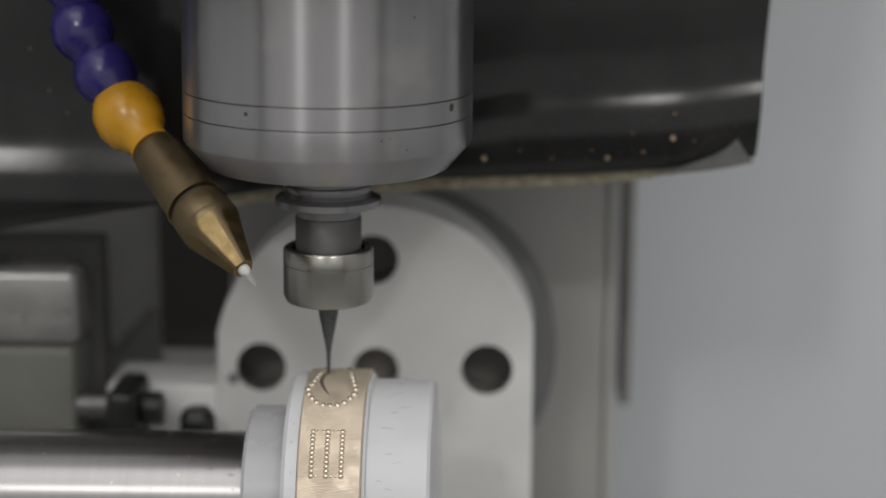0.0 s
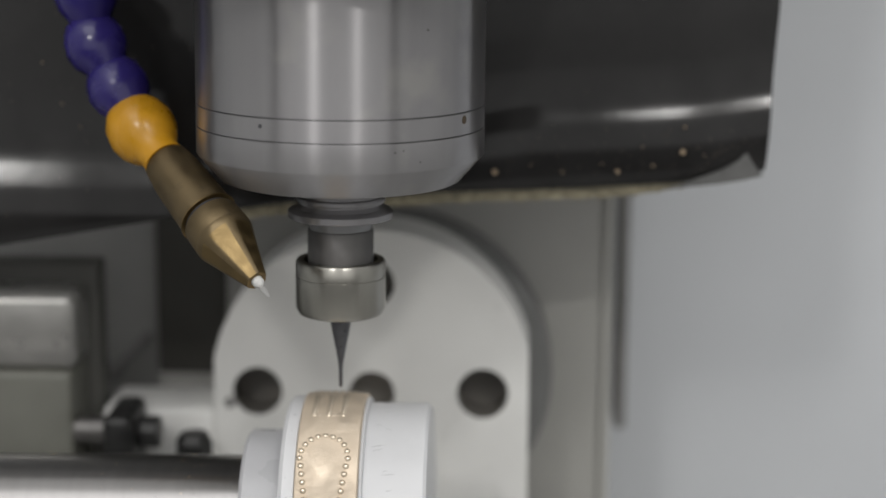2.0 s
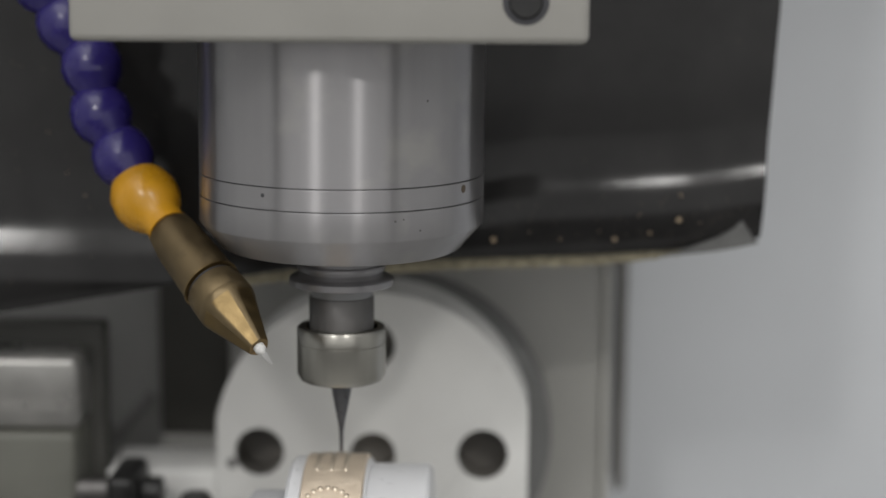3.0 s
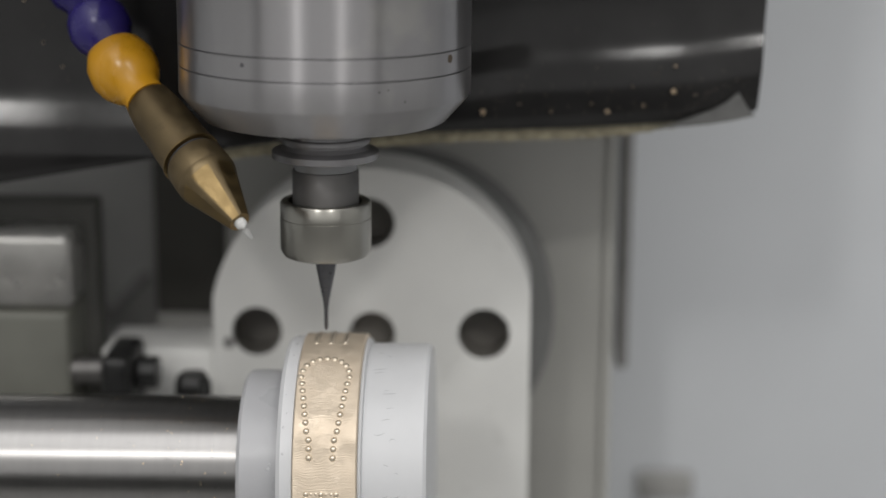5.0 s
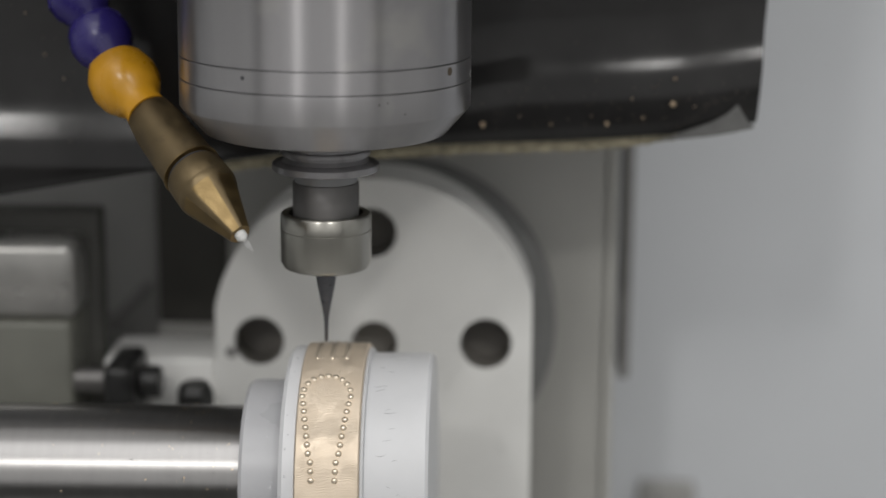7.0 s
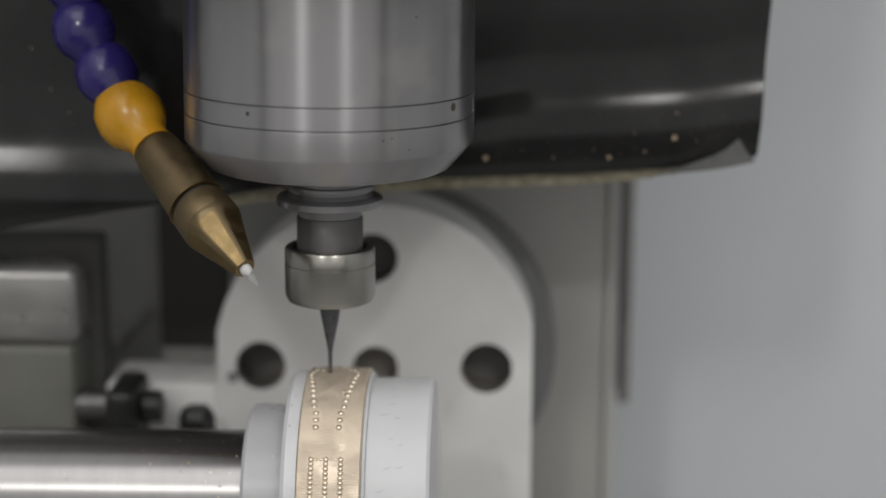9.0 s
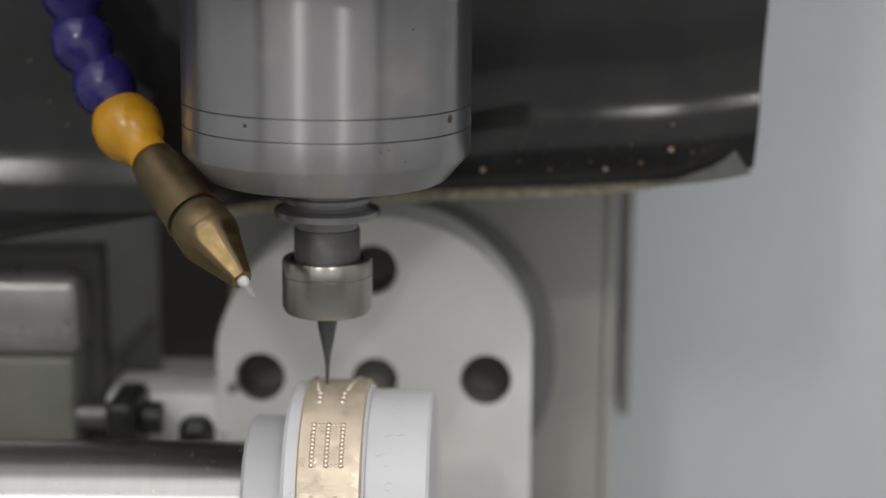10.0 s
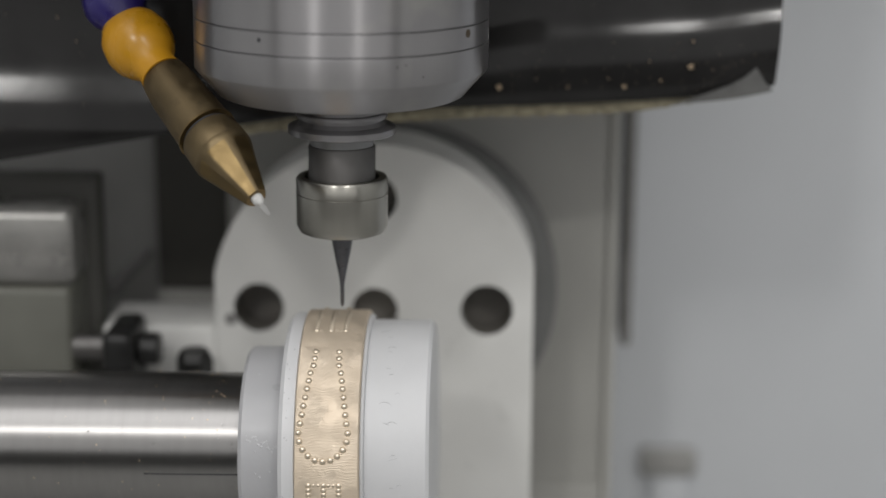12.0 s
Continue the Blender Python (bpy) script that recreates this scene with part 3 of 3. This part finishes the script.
def sheet():
    root = thing("dust_cover", "glossy black rubber dust cover specked with chips", "dust cover")
    bm = bmesh.new()
    ss = [0, 2, 4, 6, 8, 10, 12, 14, 16, 18, 20, 23, 26, 30, 36, 44, 55, 70, 90, 120]
    yy = [1.4, 0.4, 0.05, 0, 0, 0, 0.08, 0.35, 0.85, 1.70, 2.58, 3.4, 3.6, 3.65, 3.6, 3.5, 3.5, 3.5, 3.5, 3.5]
    broad = [0.6, 0.2, 0.05, 0, 0, 0.1, 0.35, 0.85, 1.6, 2.385, 3.175, 4.355, 5.24, 5.8, 6.1, 6.2, 6.2, 6.2, 6.2, 6.2]
    xs = [-140 + 234.0 * k / 60 for k in range(61)]
    grid = []
    for x in xs:
        wob = 0.08 * noise.noise(Vector((x * 0.03, 0, 0)))
        lean = 0.06
        roll = min(1.0, max(0.0, (-15 - x) / 35))
        drop = edge_z(x) + 18 - (edge_z(x) + 16.2 if x > 40 else float(np.interp(x, [-40, 40], [68.2, edge_z(40) + 16.2])))
        grid.append([bm.verts.new(((x + lean * s * (x / 94 if x > 0 else 0)) * MM, (33 + y + (y2 - y) * roll + wob) * MM, (edge_z(x) + s - drop * min(1.0, s / 10) * (1 if s < 40 else 0)) * MM))
                     for s, y, y2 in zip(ss, yy, broad)])
    for a, b in zip(grid, grid[1:]):
        for k in range(len(ss) - 1):
            bm.faces.new((a[k], b[k], b[k + 1], a[k + 1]))
    bmesh.ops.recalc_face_normals(bm, faces=bm.faces)
    for e in bm.edges:
        e.smooth = not e.is_boundary
    ob = part("sheet", bm, M_BLACK, root)
    md = ob.modifiers.new("thick", "SOLIDIFY")
    md.thickness, md.offset = 0.0012, -1 if bm_faces_viewer(ob) else 1
    # dusty foam edge
    bm = bmesh.new()
    rows = []
    random.seed(7)
    for k in range(161):
        x = -28 + 116.0 * k / 160
        z = edge_z(x) + 0.5
        drop = 3.2 * min(1, (90 - x) / 25) + random.uniform(-0.25, 0.25)
        rows.append([bm.verts.new((x * MM, y * MM, zz * MM)) for y, zz in ((36.4, z), (36.0, z - drop * 0.5 - 0.3), (36.8, z - drop - 0.4), (39.5, z - drop - 0.3), (40, z))])
    for a, b in zip(rows, rows[1:]):
        for k in range(4):
            bm.faces.new((a[k], b[k], b[k + 1], a[k + 1]))
    bmesh.ops.recalc_face_normals(bm, faces=bm.faces)
    part("foam_edge", bm, M_FRINGE, root, "dusty brown foam edge")
    # turned-up corner
    bm = bmesh.new()
    pts = [(72, 67.4, 32.6), (78, 67.9, 32.5), (84, 68.6, 32.4), (89, 69.5, 32.5), (93.6, 70.6, 32.6), (91.8, 72.4, 32.4), (89.6, 75.9, 32.2), (87.2, 73.7, 32.2), (84, 71.9, 32.2), (80, 70.3, 32.3), (76, 68.8, 32.4)]
    vs = [bm.verts.new((x * MM, y * MM, z * MM)) for x, z, y in pts]
    bm.faces.new(vs)
    ret = bmesh.ops.extrude_face_region(bm, geom=list(bm.faces))
    bmesh.ops.translate(bm, verts=[g for g in ret["geom"] if isinstance(g, bmesh.types.BMVert)], vec=(0, -0.0004, 0))
    bmesh.ops.recalc_face_normals(bm, faces=bm.faces)
    part("corner_flap", bm, M_FLAP, root, "grey turned-up corner")
    for x, s, r in ((75.2, 7.2, 0.75), (60.5, 3.6, 0.6), (32.7, 4.6, 0.8), (75.5, 13.0, 0.4), (66, 9.0, 0.25), (48, 4.0, 0.3), (57, 5.5, 0.25), (80, 6, 0.2), (-66, 30, 0.3), (-62, 24, 0.25), (-70, 40, 0.25), (41, 6, 0.25), (68.5, 4.5, 0.3)):
        bm = bmesh.new()
        bmesh.ops.create_icosphere(bm, subdivisions=1, radius=r * MM)
        for v in bm.verts:
            v.co.x *= random.uniform(0.7, 1.2)
            v.co.z *= random.uniform(0.6, 1.1)
        y = 33 + float(np.interp(s, ss, yy))
        bmesh.ops.translate(bm, verts=bm.verts, vec=Vector((x, y - 0.2, edge_z(x) + s)) * MM)
        part("chip", bm, M_CHIP, root, "small bright metal chip")
    random.seed(15)
    bm = bmesh.new()
    for k in range(170):
        if k < 110:
            x, sv = random.uniform(32, 92), abs(random.gauss(0, 6)) + 1.5
        else:
            x, sv = random.uniform(-85, -35), random.uniform(3, 60)
        y = 33 + float(np.interp(sv, ss, yy))
        bmesh.ops.create_icosphere(bm, subdivisions=1, radius=random.uniform(0.06, 0.2) * MM,
                                   matrix=Matrix.Translation(Vector((x, y - 0.05, edge_z(x) + sv)) * MM))
    dust = part("dust", bm, M_DUST, root, "fine brown dust specks")
    dust["kind"] = "stuff"
    # sheared to fit the camera's view: depth shifts the highlights, x and z keep the outline
    for ob in root.children:
        for v in ob.data.vertices:
            x = v.co.x + 0.020
            v.co += Vector((0.019 * max(0.0, v.co.x - 0.04), (0.071 if x > 0 else 0.05) * x, -0.0126 * x))
    return root


def bm_faces_viewer(ob):
    n = sum((p.normal.y for p in ob.data.polygons))
    return n < 0


def hose():
    root = thing("coolant_hose", "blue jointed coolant hose with yellow joint and brass nozzle", "coolant hose")
    a, b, c = (-42.3, 6, 83.4), (-36.9, 1, 78.2), (-14.2, -24, 57.8)
    joints = [(-48.0, 11, 91.6), (-53.2, 14, 100.5), (-55.5, 16, 111.0), (-61.0, 18, 120.0), (-66.4, 19, 128.8), (-72, 20, 137.4)]
    part("yellow_joint", lathe([(3.6, -7.4), (5.2, -6.2), (6.8, -3.4), (7.4, 0), (7.0, 2.6), (5.8, 5.0), (4.6, 6.6), (4.3, 8.5), (4.6, 10.4)], 64, aim(a, c)), M_YELLOW, root, "yellow plastic joint")
    prev = a
    for p in joints:
        m = aim(p, prev)
        part("joint", lathe([(3.2, -6.6), (4.6, -5.9), (6.2, -3.2), (6.85, 0), (6.3, 2.6), (4.9, 4.8), (4.4, 6.4)], 64, m), M_BLUE, root, "blue plastic ball joint")
        prev = p
    d = aim(b, c)
    length = (Vector(c) - Vector(b)).length
    e1, e2 = length - 19.6, length - 10.6
    part("nozzle_body", lathe([(3.6, 0.0), (4.5, 0.3), (4.75, 0.8), (5.5, 6), (6.0, e1 - 2.2), (6.1, e1 - 0.6), (5.9, e1 - 0.3), (4.8, e1 - 0.2)], 88, d, knurl=0.07), M_BRASS, root, "dull knurled brass nozzle body", sharp=30)
    part("nozzle_ring", lathe([(5.4, e1 - 0.8), (5.4, e1 + 0.9)], 48, d), M_GROOVE, root)
    part("nozzle_lip", lathe([(5.6, e1 - 0.62), (6.28, e1 - 0.6), (6.3, e1 - 0.2), (5.6, e1 - 0.1)], 64, d), M_BRASS_CUT, root, "bright worn brass lip")
    part("nozzle_nut", lathe([(5.4, e1 + 0.4), (5.9, e1 + 0.7), (6.15, e1 + 1.2), (6.35, e2 - 3.0), (6.3, e2 - 2.9)], 96, d, knurl=0.09), M_BRASS, root, "knurled brass nut", sharp=30)
    # round tip with six flats milled along its cone
    bm = bmesh.new()
    rings = []
    for k in range(25):
        z = e2 - 3.0 + (length - e2 + 3.0) * k / 24
        u = max(0.0, (z - (e2 - 2.2)) / (length - e2 + 2.2))
        cone = 6.32 + (2.25 - 6.32) * u ** 1.0
        flat = cone * (0.93 if u > 0.22 else 1.0 - 0.07 * u / 0.22)
        row = []
        for n in range(96):
            a = 2 * math.pi * n / 96
            off = (math.degrees(a) + 16) % 60 - 30
            rad = min(cone, flat / math.cos(radians(off)))
            row.append(bm.verts.new((rad * MM * math.cos(a), rad * MM * math.sin(a), z * MM)))
        rings.append(row)
    inner = [bm.verts.new((1.3 * MM * math.cos(2 * math.pi * n / 96), 1.3 * MM * math.sin(2 * math.pi * n / 96), length * MM)) for n in range(96)]
    deep = [bm.verts.new((1.3 * MM * math.cos(2 * math.pi * n / 96), 1.3 * MM * math.sin(2 * math.pi * n / 96), (length - 2.5) * MM)) for n in range(96)]
    rings += [inner, deep]
    for lo, hi in zip(rings, rings[1:]):
        for n in range(96):
            bm.faces.new((lo[n], lo[(n + 1) % 96], hi[(n + 1) % 96], hi[n]))
    bmesh.ops.recalc_face_normals(bm, faces=bm.faces)
    bmesh.ops.transform(bm, matrix=d, verts=bm.verts)
    tip = part("nozzle_tip", bm, M_BRASS, root, "brass tip with milled flats", sharp=14)
    tip.data.materials.append(M_BRASS_CUT)
    turn = d.to_quaternion().inverted()
    for p in tip.data.polygons:
        q = turn @ (p.center - d.translation)
        off = (math.degrees(math.atan2(q.y, q.x)) + 16) % 60 - 30
        p.material_index = 1 if abs(off) < 21 and q.z > (e2 - 1.2) * MM else 0
    part("tube", lathe([(1.2, length - 2), (1.2, length + 0.9), (0.9, length + 1.3), (0.4, length + 1.8)], 24, d), M_PTFE, root, "white plastic tube end")
    part("coolant_jet", lathe([(0.55, length + 1.7), (0.7, length + 2.6), (0.5, length + 3.8), (0.25, length + 5.0)], 20, d), M_JET, root, "thin clear jet of coolant")
    return root


tool, plate_clamp, cover, coolant = spindle(), clamp(), sheet(), hose()


# ---- what moves ----
def motions():
    # sideways and vertical travel of the carriage in millimetres
    travel = [
        (0.0, 0, 0), (0.1, 0, 1.7), (0.2, 0.1, 2.9), (0.3, 3.1, 2.95), (0.4, 3.3, 2.3), (0.5, 3.3, 1.69), (0.6, 3.3, 1.1), (0.7, 3.45, 0.45),
        (0.8, 3.6, 0.0), (1.0, 4.04, -0.09), (1.5, 4.75, -0.08), (1.6, 4.3, 0.1), (1.7, 3.5, 0.4), (1.8, 3.2, 2.5), (1.9, 3.3, 3.5),
        (2.0, 3.4, 2.62), (2.1, 3.3, 1.6), (2.2, 3.2, 1.0), (2.3, 3.1, 0.6), (2.4, 3.0, 0.0), (2.5, 3.0, -0.25), (2.6, 3.05, -0.1), (2.7, 3.1, 2.2),
        (2.8, 3.1, 2.6), (2.9, 3.2, 2.5), (3.0, 3.24, 1.56), (3.1, 3.3, 0.6), (3.2, 3.4, -0.1), (3.3, 3.45, -0.3), (3.4, 3.55, -0.1), (3.5, 3.61, 2.26), (3.6, 3.65, 3.1), (3.7, 3.7, 2.1), (5.3, 0.0, 2.1),
        (5.4, 0, 1.4), (5.5, 0, 0.92), (5.6, 0, 0.3), (5.8, 0.05, -0.1), (5.9, 0.05, 0.1), (6.0, 0.05, 2.53), (6.1, 0.05, 1.9), (6.2, 0.05, 1.1),
        (6.3, 0.05, 0.6), (6.5, 0.04, -0.28), (6.7, 0, -0.1), (6.8, -0.05, 0.6), (6.9, -0.09, 2.3), (7.0, -0.09, 1.6), (7.1, -0.07, 0.7),
        (7.2, -0.05, 0.2), (8.8, 0.3, 1.3), (8.9, 0.4, 0.4), (9.0, 0.45, -0.19), (9.1, -0.3, -0.4), (9.2, -1.3, -0.4), (9.3, -1.5, -0.4), (9.5, -1.29, -0.39),
        (9.8, -0.6, -0.3), (10.0, -0.1, -0.23), (10.1, 0.0, 2.4), (10.2, 3.0, 2.8), (10.3, 3.2, 2.1), (10.5, 3.36, 1.07),
        (10.6, 3.5, 0.6), (10.7, 3.65, 0.1), (10.8, 3.8, -0.3), (11.0, 4.14, -0.37), (11.5, 4.41, -0.49), (11.6, 3.5, 0.1), (11.7, 3.05, 1.2),
        (11.8, 3.1, 2.2), (11.9, 3.2, 2.4), (12.0, 3.29, 2.12)]
    walk(tool, [(t, pose((x + 0.15) * MM, 0, z * MM, 0, 0.35, 0)) for t, x, z in travel])
    for ob in (plate_clamp, cover, coolant):
        walk(ob, [(t, pose(x * MM, 0, z * MM)) for t, x, z in travel])
    # turn of the work, in degrees
    turn = [
        (0.0, 65.9), (0.5, 68.1), (1.0, 62.7), (1.5, 49.7), (1.6, 43.0), (1.8, 40.0), (1.9, 29.0), (2.0, 23.4), (2.1, 23.0), (2.5, 23.4), (3.0, 18.8), (3.3, 19.5), (3.5, 18.8), (3.7, 14.6),
        (5.3, 11.2), (5.5, 10.4), (6.0, 11.2), (6.5, 13.1), (7.0, 17.5), (7.2, 18.8), (8.8, -14.7), (9.0, -15.1), (9.2, -17.6),
        (9.5, -25.7), (9.8, -32.4), (10.0, -36.5), (10.3, -37.8), (10.5, -37.8), (10.8, -34.4), (11.0, -29.5), (11.2, -24.7),
        (11.4, -18.6), (11.5, -15.9), (11.6, -15.1), (11.7, -15.5), (11.8, -24.0), (11.9, -60.0), (12.0, -71.9)]
    for ob in (steel_shaft, nylon, ring):
        walk(ob, [(t, pose(0, 0, -0.1 * MM, a - 16.5, -0.5, -0.3)) for t, a in turn])


motions()
